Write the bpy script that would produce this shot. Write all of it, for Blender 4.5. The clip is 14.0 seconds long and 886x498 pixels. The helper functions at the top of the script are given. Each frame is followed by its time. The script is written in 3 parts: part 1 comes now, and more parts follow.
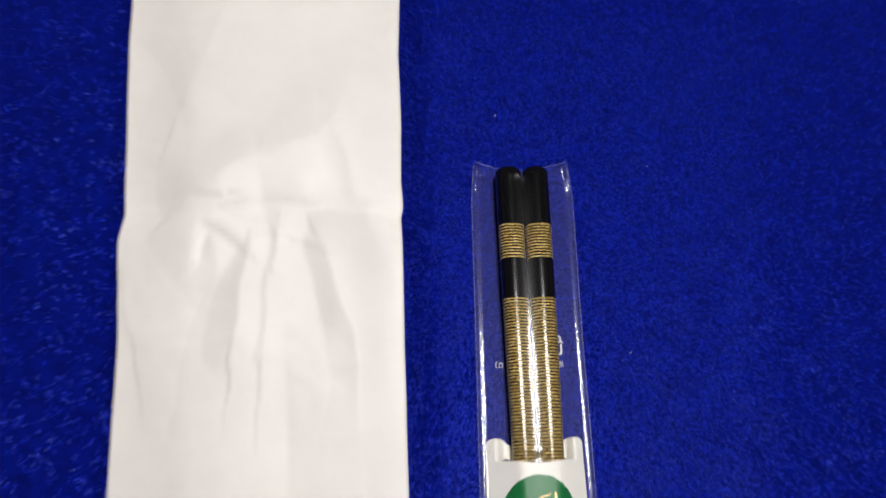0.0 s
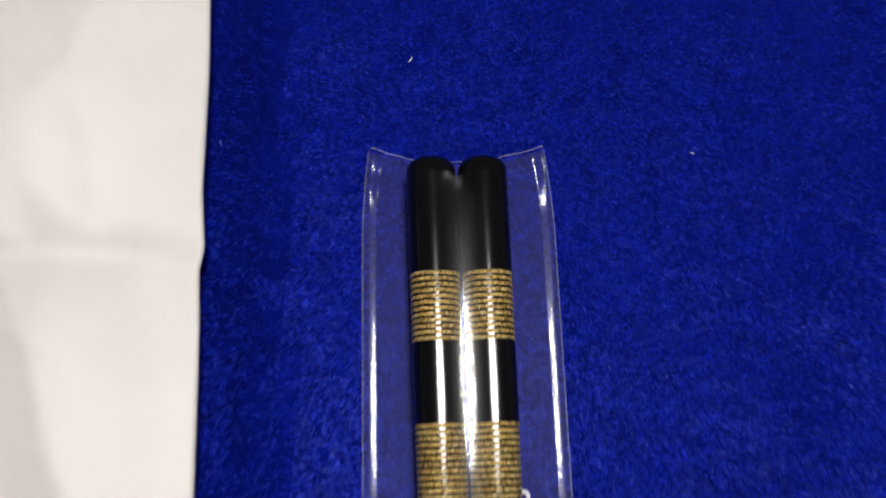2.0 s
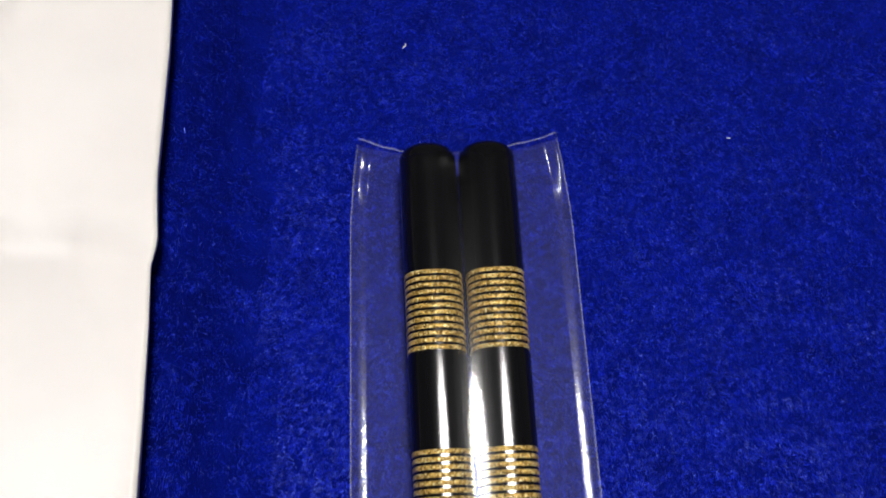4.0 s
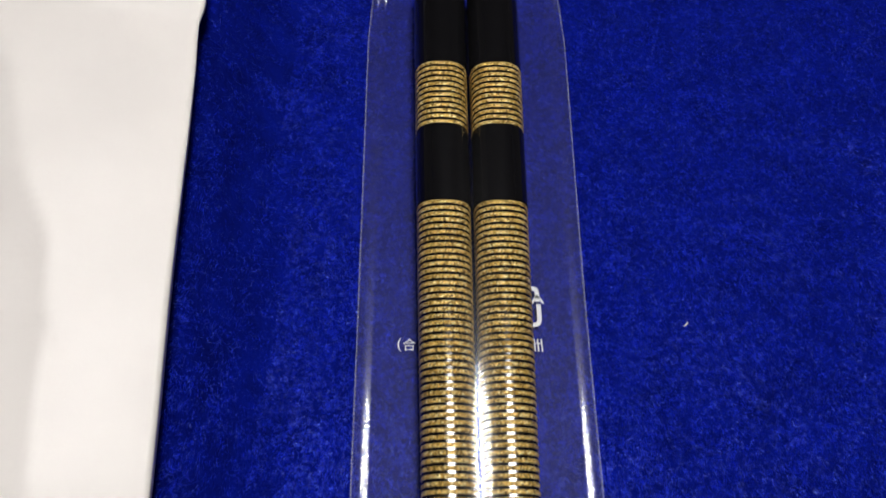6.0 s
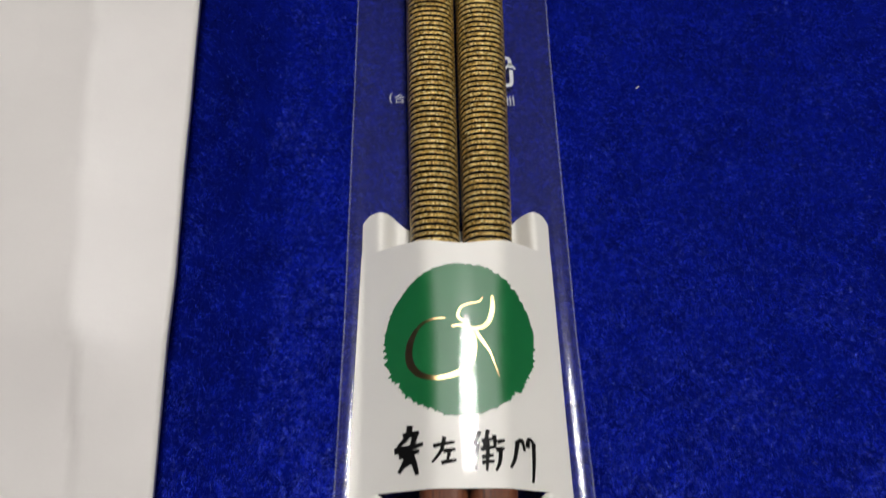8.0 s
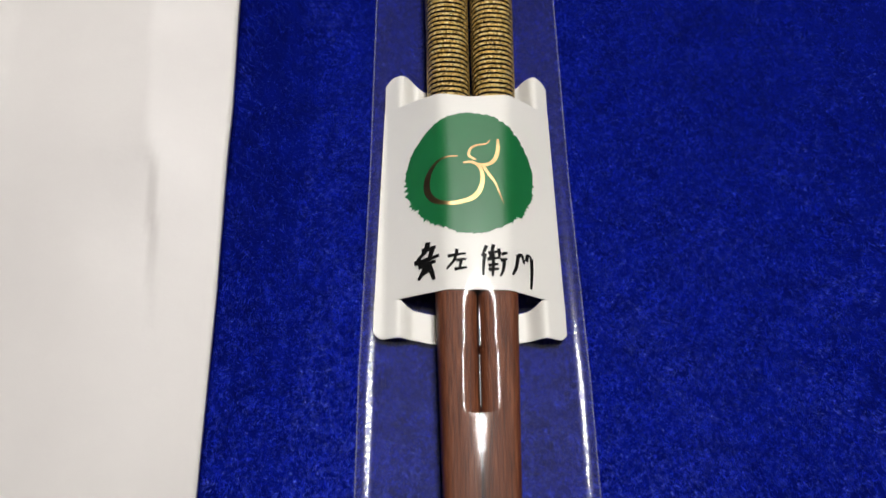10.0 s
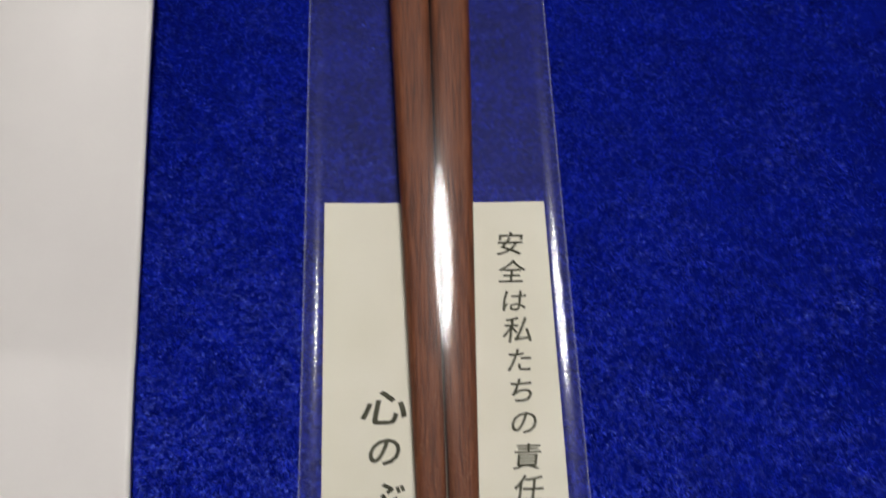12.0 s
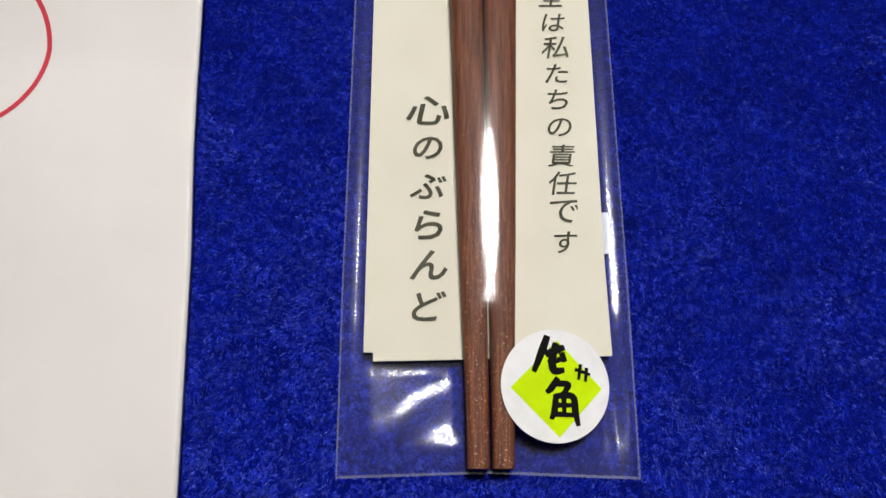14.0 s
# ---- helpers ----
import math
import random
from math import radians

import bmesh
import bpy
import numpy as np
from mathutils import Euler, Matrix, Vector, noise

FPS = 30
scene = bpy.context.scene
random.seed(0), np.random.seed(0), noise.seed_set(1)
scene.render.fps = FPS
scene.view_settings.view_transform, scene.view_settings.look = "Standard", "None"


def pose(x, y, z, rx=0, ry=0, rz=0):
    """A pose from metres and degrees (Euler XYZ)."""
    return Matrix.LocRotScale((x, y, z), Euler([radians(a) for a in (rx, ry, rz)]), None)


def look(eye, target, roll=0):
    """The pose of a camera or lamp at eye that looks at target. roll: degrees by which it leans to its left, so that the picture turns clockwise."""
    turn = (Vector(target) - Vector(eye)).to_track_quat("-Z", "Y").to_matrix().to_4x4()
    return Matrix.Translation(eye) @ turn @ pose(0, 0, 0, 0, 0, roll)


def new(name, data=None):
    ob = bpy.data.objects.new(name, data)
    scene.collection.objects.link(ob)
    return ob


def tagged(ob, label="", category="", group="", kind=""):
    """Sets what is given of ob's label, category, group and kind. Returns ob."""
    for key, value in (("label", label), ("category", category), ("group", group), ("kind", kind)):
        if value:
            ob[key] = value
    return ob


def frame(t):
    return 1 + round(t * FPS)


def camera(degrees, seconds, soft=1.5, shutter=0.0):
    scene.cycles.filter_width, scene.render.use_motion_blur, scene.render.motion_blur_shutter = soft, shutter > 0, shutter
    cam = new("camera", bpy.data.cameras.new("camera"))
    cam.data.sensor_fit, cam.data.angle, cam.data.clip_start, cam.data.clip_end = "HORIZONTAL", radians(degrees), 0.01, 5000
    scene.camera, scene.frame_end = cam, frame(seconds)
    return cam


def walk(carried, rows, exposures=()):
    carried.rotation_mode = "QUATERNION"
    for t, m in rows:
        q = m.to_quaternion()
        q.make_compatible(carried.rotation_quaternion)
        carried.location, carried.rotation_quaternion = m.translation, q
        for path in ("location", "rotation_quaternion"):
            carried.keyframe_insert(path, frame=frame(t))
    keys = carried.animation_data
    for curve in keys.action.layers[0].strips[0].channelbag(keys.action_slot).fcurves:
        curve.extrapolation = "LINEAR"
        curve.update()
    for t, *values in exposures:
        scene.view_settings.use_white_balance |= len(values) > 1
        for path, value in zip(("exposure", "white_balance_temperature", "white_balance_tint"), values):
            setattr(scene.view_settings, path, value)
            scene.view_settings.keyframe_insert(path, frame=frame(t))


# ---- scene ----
cam = camera(56.0, 14.0, soft=1.5, shutter=0.5)
# seconds, eye, a point looked at, lean
PATH = [
    (0, (-0.00738, 0.02053, 0.23178), (-0.00623, 0.05254, 0.13705), 6.26),
    (0.5, (-0.00026, 0.04771, 0.18333), (0.00063, 0.07729, 0.08781), 5.01),
    (1, (0.00272, 0.06051, 0.15900), (0.00340, 0.08969, 0.06336), 5.14),
    (1.5, (0.01216, 0.06392, 0.14084), (0.01228, 0.09331, 0.04526), 3.54),
    (2, (0.01231, 0.07542, 0.12618), (0.01502, 0.10266, 0.03000), 9.40),
    (2.2, (0.01188, 0.08179, 0.11743), (0.01496, 0.10791, 0.02095), 11.02),
    (4.3, (0.01697, 0.06450, 0.10552), (0.01592, 0.10196, 0.01281), 0.95),
    (4.5, (0.01669, 0.06007, 0.10678), (0.01565, 0.09777, 0.01416), 1.65),
    (5, (0.01758, 0.04925, 0.10586), (0.01681, 0.08819, 0.01375), 3.50),
    (5.5, (0.01521, 0.04014, 0.10213), (0.01638, 0.08036, 0.01058), 6.52),
    (6, (0.01693, 0.03298, 0.10521), (0.01722, 0.07379, 0.01392), 5.46),
    (6.5, (0.01569, 0.02581, 0.10637), (0.01758, 0.06624, 0.01493), 7.56),
    (7, (0.01783, 0.01653, 0.10698), (0.01983, 0.05687, 0.01550), 8.04),
    (7.5, (0.02123, 0.00468, 0.10526), (0.02325, 0.04446, 0.01354), 7.83),
    (8, (0.02011, -0.00689, 0.10688), (0.02210, 0.03436, 0.01581), 7.76),
    (8.2, (0.02041, -0.00988, 0.10656), (0.02238, 0.03145, 0.01552), 8.07),
    (10.3, (0.01870, -0.03394, 0.11649), (0.02175, 0.00408, 0.02405), 10.09),
    (10.5, (0.01915, -0.03440, 0.11581), (0.02149, -0.00081, 0.02165), 9.54),
    (11, (0.02006, -0.06083, 0.10618), (0.02277, -0.02507, 0.01284), 9.43),
    (11.5, (0.02345, -0.07263, 0.10427), (0.02527, -0.03899, 0.01011), 8.04),
    (12, (0.03137, -0.07619, 0.10218), (0.03321, -0.04508, 0.00716), 6.90),
    (12.5, (0.03397, -0.08709, 0.10188), (0.03519, -0.05623, 0.00677), 4.85),
    (13, (0.03300, -0.10155, 0.09758), (0.03303, -0.07033, 0.00257), 3.68),
    (13.5, (0.03358, -0.11060, 0.09819), (0.03121, -0.08035, 0.00291), 1.26),
    (14, (0.03321, -0.11057, 0.09831), (0.03099, -0.08219, 0.00245), 0.79),
]
walk(cam, [(t, look(eye, target, roll)) for t, eye, target, roll in PATH],
     [(0.0, 0.15), (1.0, 0.0), (2.0, 0.02), (4.5, 0.3), (5.5, 0.25), (6.5, 0.1), (7.5, 0.2), (8.0, -0.2), (10.5, 0.1), (11.5, 0.1), (12.0, -0.1), (12.5, -0.25), (13.0, 0.15), (14.0, 0.24)])

import functools

# ---- light ----
world = bpy.data.worlds.new("room_air")
scene.world = world
world.use_nodes = True
world.node_tree.nodes["Background"].inputs[0].default_value = (0.9, 0.95, 1.0, 1)
world.node_tree.nodes["Background"].inputs[1].default_value = 0.02
LAMP = (0.09, 0.18, 0.85)      # centre of the round hanging lamp, unseen and added for the highlights
LAMP_GLOW = 74.0

# ---- the package's own frame: u across, v along, in millimetres ----
MM = 0.001
PACK = pose(0.028, 0.0097, 0, 0, 0, 5.096)


# ---- material helpers ----
def mat(name):
    m = bpy.data.materials.new(name)
    m.use_nodes = True
    return m, m.node_tree, m.node_tree.nodes["Principled BSDF"]


def coords(tree, scale=(1, 1, 1)):
    c = tree.nodes.new("ShaderNodeTexCoord")
    m = tree.nodes.new("ShaderNodeMapping")
    m.inputs["Scale"].default_value = scale
    tree.links.new(c.outputs["Object"], m.inputs["Vector"])
    return m.outputs[0]


def noise_tex(tree, vec, scale, detail=4.0, rough=0.6):
    n = tree.nodes.new("ShaderNodeTexNoise")
    n.inputs["Scale"].default_value = scale
    n.inputs["Detail"].default_value = detail
    n.inputs["Roughness"].default_value = rough
    tree.links.new(vec, n.inputs["Vector"])
    return n.outputs["Fac"]


def ramp(tree, fac, stops):
    r = tree.nodes.new("ShaderNodeValToRGB")
    while len(r.color_ramp.elements) < len(stops):
        r.color_ramp.elements.new(0.5)
    for e, (p, c) in zip(r.color_ramp.elements, stops):
        e.position, e.color = p, (*c, 1)
    tree.links.new(fac, r.inputs["Fac"])
    return r.outputs["Color"]


def bump(tree, height, bsdf, strength, dist):
    b = tree.nodes.new("ShaderNodeBump")
    b.inputs["Strength"].default_value = strength
    b.inputs["Distance"].default_value = dist
    tree.links.new(height, b.inputs["Height"])
    tree.links.new(b.outputs["Normal"], bsdf.inputs["Normal"])


def setv(bsdf, **values):
    for key, value in values.items():
        bsdf.inputs[key.replace("_", " ")].default_value = value


def noisy(name, stops, scale, rough, bump_scale=0, bump_strength=0.3, bump_dist=0.0002, stretch=(1, 1, 1), **more):
    m, t, b = mat(name)
    vec = coords(t, stretch)
    t.links.new(ramp(t, noise_tex(t, vec, scale), stops), b.inputs["Base Color"])
    setv(b, Roughness=rough, **more)
    if bump_scale:
        bump(t, noise_tex(t, vec, bump_scale, 5), b, bump_strength, bump_dist)
    return m


def plain(name, colour, rough, **more):
    a = tuple(c * 0.9 for c in colour)
    return noisy(name, [(0.35, a), (0.65, colour)], 300.0, rough, 1500.0, 0.08, 0.0001, **more)


# ---- materials ----
# base is darker than the fibres: shade in the gaps put into the colour
CLOTH = noisy("blue_fleece_base", [(0.3, (0.0005, 0.003, 0.09)), (0.7, (0.001, 0.006, 0.18))], 220.0, 0.95, 900.0, 0.6, 0.0006, Specular_IOR_Level=0.05)
FIBRE, t_, b_ = mat("blue_fleece_fibre")
g_ = t_.nodes.new("ShaderNodeNewGeometry")
m_ = t_.nodes.new("ShaderNodeMix")
m_.data_type, m_.blend_type = "RGBA", "MULTIPLY"
m_.inputs[0].default_value = 1.0
t_.links.new(ramp(t_, g_.outputs["Random Per Island"], [(0.0, (0.0008, 0.006, 0.3)), (0.8, (0.0035, 0.02, 0.78)), (0.93, (0.03, 0.09, 0.92)), (1.0, (0.15, 0.23, 0.95))]), m_.inputs[6])
t_.links.new(ramp(t_, noise_tex(t_, coords(t_), 420.0, 4, 0.75), [(0.36, (0.42, 0.42, 0.48)), (0.62, (1, 1, 1))]), m_.inputs[7])
t_.links.new(m_.outputs[2], b_.inputs["Base Color"])
setv(b_, Roughness=0.42, Specular_IOR_Level=0.7, Specular_Tint=(0.3, 0.42, 1.0, 1))
PAPER = noisy("white_paper", [(0.3, (0.66, 0.63, 0.605)), (0.7, (0.72, 0.69, 0.66))], 40.0, 0.5, 700.0, 0.12, 0.0002, Specular_IOR_Level=0.6)
RED_INK = plain("red_ink", (0.55, 0.03, 0.05), 0.8)
SLIP = noisy("cream_paper", [(0.3, (0.74, 0.71, 0.57)), (0.7, (0.80, 0.77, 0.64))], 120.0, 0.8, 900.0, 0.15, 0.0002)
INK = noisy("grey_ink", [(0.3, (0.045, 0.045, 0.03)), (0.7, (0.12, 0.12, 0.085))], 500.0, 0.8, Specular_IOR_Level=0.1)
BLACK_INK = plain("black_ink", (0.006, 0.006, 0.006), 0.8, Specular_IOR_Level=0.08)
CARD = noisy("ivory_card", [(0.3, (0.87, 0.85, 0.78)), (0.7, (0.91, 0.89, 0.82))], 60.0, 0.5, 800.0, 0.06, 0.0001)
GREEN = noisy("green_print", [(0.3, (0.006, 0.15, 0.04)), (0.7, (0.009, 0.18, 0.05))], 200.0, 0.45)
FOIL = noisy("gold_foil", [(0.3, (0.3, 0.2, 0.09)), (0.7, (0.5, 0.36, 0.17))], 400.0, 0.34, Metallic=1.0)
LACQUER = plain("black_lacquer", (0.004, 0.004, 0.005), 0.12)
LIME = plain("lime_print", (0.58, 0.83, 0.0), 0.7, Specular_IOR_Level=0.1)
LABEL = plain("white_label", (0.82, 0.82, 0.82), 0.5, Specular_IOR_Level=0.3)
PRINT = plain("white_print", (0.7, 0.72, 0.75), 0.6)
TAPE = plain("white_tape", (0.6, 0.65, 0.75), 0.5)
WALL = noisy("plaster", [(0.3, (0.33, 0.31, 0.28)), (0.7, (0.38, 0.36, 0.33))], 3.0, 0.9, 60.0, 0.1, 0.001)
FLOOR = noisy("floor_boards", [(0.3, (0.16, 0.09, 0.05)), (0.7, (0.24, 0.14, 0.08))], 4.0, 0.5, stretch=(1, 8, 1))
TABLE = noisy("table_wood", [(0.3, (0.2, 0.12, 0.06)), (0.7, (0.3, 0.19, 0.1))], 6.0, 0.4, stretch=(8, 1, 1))
LINT = plain("pale_lint", (0.5, 0.5, 0.45), 0.9)

GOLD, t_, b_ = mat("gold_thread")
c_ = t_.nodes.new("ShaderNodeTexCoord")
o_ = t_.nodes.new("ShaderNodeObjectInfo")
k_ = t_.nodes.new("ShaderNodeVectorMath")
k_.operation = "MULTIPLY_ADD"
k_.inputs[1].default_value = (40, 40, 40)
t_.links.new(o_.outputs["Random"], k_.inputs[0])
t_.links.new(c_.outputs["Object"], k_.inputs[2])
v_ = k_.outputs[0]
# the thread's glitter is painted into its colour as pale and dark cells
cell_ = t_.nodes.new("ShaderNodeTexVoronoi")
cell_.inputs["Scale"].default_value = 17.0
t_.links.new(v_, cell_.inputs["Vector"])
x_ = t_.nodes.new("ShaderNodeSeparateColor")
t_.links.new(cell_.outputs["Color"], x_.inputs[0])
k_ = t_.nodes.new("ShaderNodeMix")
k_.inputs[0].default_value = 0.5
t_.links.new(x_.outputs[0], k_.inputs[2])
t_.links.new(noise_tex(t_, v_, 7.0, 3), k_.inputs[3])
t_.links.new(ramp(t_, k_.outputs[0], [(0.28, (0.16, 0.095, 0.02)), (0.48, (0.62, 0.385, 0.08)), (0.60, (0.90, 0.61, 0.16)), (0.72, (1.0, 0.86, 0.42))]), b_.inputs["Base Color"])
setv(b_, Metallic=0.42, Roughness=0.33)
bump(t_, k_.outputs[0], b_, 1.0, 0.0006)

WOOD, t_, b_ = mat("red_brown_wood")
v_ = coords(t_, (9, 0.35, 9))
f_ = noise_tex(t_, coords(t_), 4600.0, 2, 0.6)
c_ = t_.nodes.new("ShaderNodeTexCoord")
x_ = t_.nodes.new("ShaderNodeSeparateXYZ")
t_.links.new(c_.outputs["Object"], x_.inputs[0])
# the non-slip flecks thicken towards the tip
r_ = t_.nodes.new("ShaderNodeMapRange")
r_.inputs["From Min"].default_value = -0.050
r_.inputs["From Max"].default_value = -0.108
t_.links.new(x_.outputs["Y"], r_.inputs["Value"])
k_ = t_.nodes.new("ShaderNodeMath")
k_.operation = "MULTIPLY"
t_.links.new(ramp(t_, f_, [(0.62, (0, 0, 0)), (0.71, (0.9, 0.9, 0.9))]), k_.inputs[0])
t_.links.new(r_.outputs[0], k_.inputs[1])
m_ = t_.nodes.new("ShaderNodeMix")
m_.data_type = "RGBA"
t_.links.new(k_.outputs[0], m_.inputs[0])
t_.links.new(ramp(t_, noise_tex(t_, v_, 380.0, 6, 0.68), [(0.3, (0.045, 0.015, 0.007)), (0.5, (0.14, 0.042, 0.017)), (0.72, (0.25, 0.085, 0.034))]), m_.inputs[6])
m_.inputs[7].default_value = (0.72, 0.42, 0.24, 1)
t_.links.new(m_.outputs[2], b_.inputs["Base Color"])
setv(b_, Roughness=0.52, Specular_IOR_Level=0.3)
bump(t_, noise_tex(t_, coords(t_, (3, 0.6, 3)), 1200.0, 4, 0.7), b_, 0.6, 0.0002)

SEAM = bpy.data.materials.new("film_seam")
SEAM.use_nodes = True
t_ = SEAM.node_tree
t_.nodes.clear()
out_ = t_.nodes.new("ShaderNodeOutputMaterial")
mix_ = t_.nodes.new("ShaderNodeMixShader")
mix_.inputs[0].default_value = 0.17
t_.links.new(t_.nodes.new("ShaderNodeBsdfTransparent").outputs[0], mix_.inputs[1])
d_ = t_.nodes.new("ShaderNodeBsdfDiffuse")
d_.inputs[0].default_value = (0.7, 0.75, 0.85, 1)
t_.links.new(d_.outputs[0], mix_.inputs[2])
t_.links.new(mix_.outputs[0], out_.inputs[0])

FILM = bpy.data.materials.new("clear_film")
FILM.use_nodes = True
t_ = FILM.node_tree
t_.nodes.clear()
out_ = t_.nodes.new("ShaderNodeOutputMaterial")
mix_ = t_.nodes.new("ShaderNodeMixShader")
clear_ = t_.nodes.new("ShaderNodeBsdfTransparent")
clear_.inputs[0].default_value = (0.97, 0.97, 0.975, 1)
gloss_ = t_.nodes.new("ShaderNodeBsdfGlossy")
gloss_.inputs["Roughness"].default_value = 0.07
# gloss of a thin film, the same from both sides
face_ = t_.nodes.new("ShaderNodeLayerWeight")
face_.inputs["Blend"].default_value = 0.5
five_ = t_.nodes.new("ShaderNodeMath")
five_.operation = "POWER"
five_.inputs[1].default_value = 5.0
two_ = t_.nodes.new("ShaderNodeMath")
two_.operation = "MULTIPLY_ADD"
two_.inputs[1].default_value = 0.85
two_.inputs[2].default_value = 0.025
t_.links.new(face_.outputs["Facing"], five_.inputs[0])
t_.links.new(five_.outputs[0], two_.inputs[0])
t_.links.new(two_.outputs[0], mix_.inputs[0])
t_.links.new(clear_.outputs[0], mix_.inputs[1])
haze_ = t_.nodes.new("ShaderNodeBsdfGlossy")
haze_.inputs["Roughness"].default_value = 0.24
both_ = t_.nodes.new("ShaderNodeMixShader")
both_.inputs[0].default_value = 0.28
t_.links.new(gloss_.outputs[0], both_.inputs[1])
t_.links.new(haze_.outputs[0], both_.inputs[2])
t_.links.new(both_.outputs[0], mix_.inputs[2])
t_.links.new(mix_.outputs[0], out_.inputs[0])

BACK_FILM = FILM.copy()
BACK_FILM.name = "clear_film_on_fleece"
for n_ in BACK_FILM.node_tree.nodes:
    if n_.type == "BSDF_GLOSSY":
        n_.inputs["Roughness"].default_value = 0.5
    if n_.type == "MATH" and n_.operation == "MULTIPLY_ADD":
        n_.inputs[1].default_value = 0.2
        n_.inputs[2].default_value = 0.006

# a faint milkiness of the doubled film
t_ = BACK_FILM.node_tree
out_ = [n for n in t_.nodes if n.type == "OUTPUT_MATERIAL"][0]
milk_ = t_.nodes.new("ShaderNodeMixShader")
milk_.inputs[0].default_value = 0.014
d_ = t_.nodes.new("ShaderNodeBsdfDiffuse")
d_.inputs[0].default_value = (0.7, 0.74, 0.9, 1)
t_.links.new(out_.inputs[0].links[0].from_socket, milk_.inputs[1])
t_.links.new(d_.outputs[0], milk_.inputs[2])
t_.links.new(milk_.outputs[0], out_.inputs[0])

GLOW = bpy.data.materials.new("lamp_glow")
GLOW.use_nodes = True
b_ = GLOW.node_tree.nodes["Principled BSDF"]
setv(b_, Base_Color=(0.8, 0.8, 0.8, 1), Emission_Color=(1.0, 0.97, 0.95, 1), Emission_Strength=LAMP_GLOW)


# ---- builders ----
def thing(name, u=0, v=0, z=0, label="", category="", group="", kind="", frame_of=None):
    """An Empty at a thing's base; its parts are written in the package's millimetres."""
    ob = new(name)
    ob.empty_display_size = 0.01
    ob.matrix_world = (PACK if frame_of is None else frame_of) @ Matrix.Translation((u * MM, v * MM, z * MM))
    ob["at"] = (u, v, z)
    return tagged(ob, label, category, group, kind)


def mesh_from(name, verts, faces, smooth=True):
    me = bpy.data.meshes.new(name)
    me.from_pydata(verts, [], faces)
    me.polygons.foreach_set("use_smooth", [smooth] * len(me.polygons))
    me.update()
    return me


def part(name, geometry, material, parent, label="", smooth=True, top=None):
    """geometry: (verts in millimetres, faces). One mesh under its thing."""
    holder = parent if top is None else top
    o = holder["at"]
    verts, faces = geometry
    me = mesh_from(name, [((x - o[0]) * MM, (y - o[1]) * MM, (z - o[2]) * MM) for x, y, z in verts], faces, smooth)
    me.materials.append(material)
    ob = new(name, me)
    ob.parent = parent
    if label:
        ob["label"] = label
    return ob


def join(*some):
    verts, faces = [], []
    for v, f in some:
        k = len(verts)
        verts += list(v)
        faces += [tuple(i + k for i in face) for face in f]
    return verts, faces


def grid(us, vs, place):
    verts = [place(u, v) for v in vs for u in us]
    n = len(us)
    faces = [(j * n + i, j * n + i + 1, (j + 1) * n + i + 1, (j + 1) * n + i) for j in range(len(vs) - 1) for i in range(n - 1)]
    return verts, faces


def slab(us, vs, place, thick):
    """A sheet with thickness: place gives its upper side."""
    top, faces = grid(us, vs, place)
    k, n, m = len(top), len(us), len(vs)
    low = [(x, y, z - thick) for x, y, z in top]
    faces = list(faces) + [tuple(reversed([i + k for i in f])) for f in faces]
    ring = [i for i in range(n)] + [j * n + n - 1 for j in range(1, m)] + [(m - 1) * n + i for i in range(n - 2, -1, -1)] + [j * n for j in range(m - 2, 0, -1)]
    rim = [top[i] for i in ring] + [low[i] for i in ring]
    c = len(ring)
    faces += [(2 * k + i, 2 * k + c + i, 2 * k + c + (i + 1) % c, 2 * k + (i + 1) % c) for i in range(c)]
    return top + low + rim, faces


def box(x0, x1, y0, y1, z0, z1):
    v = [(x, y, z) for z in (z0, z1) for y in (y0, y1) for x in (x0, x1)]
    return v, [(0, 2, 3, 1), (4, 5, 7, 6), (0, 1, 5, 4), (2, 6, 7, 3), (0, 4, 6, 2), (1, 3, 7, 5)]


def lin(a, b, n):
    return [a + (b - a) * i / (n - 1) for i in range(n)]


def interp(x, table):
    return float(np.interp(x, [r[0] for r in table], [r[1] for r in table]))


def smooth_step(x):
    x = min(1.0, max(0.0, x))
    return x * x * (3 - 2 * x)


def wob(x, y, s, seed=0.0):
    return noise.noise((x / s + seed, y / s - seed, seed * 1.7))


def solid(name, size_m, material, label, category, kind="structure"):
    """A box of the setting, in metres: x0, x1, y0, y1, z0, z1."""
    x0, x1, y0, y1, z0, z1 = size_m
    v, f = box(*size_m)
    me = mesh_from(name, v, f, False)
    me.materials.append(material)
    return tagged(new(name, me), label, category, "", kind)


# ---- room ----
solid("floor", (-1.6, 1.8, -1.6, 2.0, -0.82, -0.72), FLOOR, "brown boarded floor of the room", "floor")
solid("ceiling", (-1.6, 1.8, -1.6, 2.0, 1.72, 1.8), WALL, "pale plain plastered ceiling", "ceiling")
solid("wall_north", (-1.6, 1.8, 2.0, 2.1, -0.82, 1.8), WALL, "pale plain plastered wall", "wall")
solid("wall_south", (-1.6, 1.8, -1.7, -1.6, -0.82, 1.8), WALL, "pale plain plastered wall", "wall")
solid("wall_east", (1.8, 1.9, -1.7, 2.1, -0.82, 1.8), WALL, "pale plain plastered wall", "wall")
solid("wall_west", (-1.7, -1.6, -1.7, 2.1, -0.82, 1.8), WALL, "pale plain plastered wall", "wall")

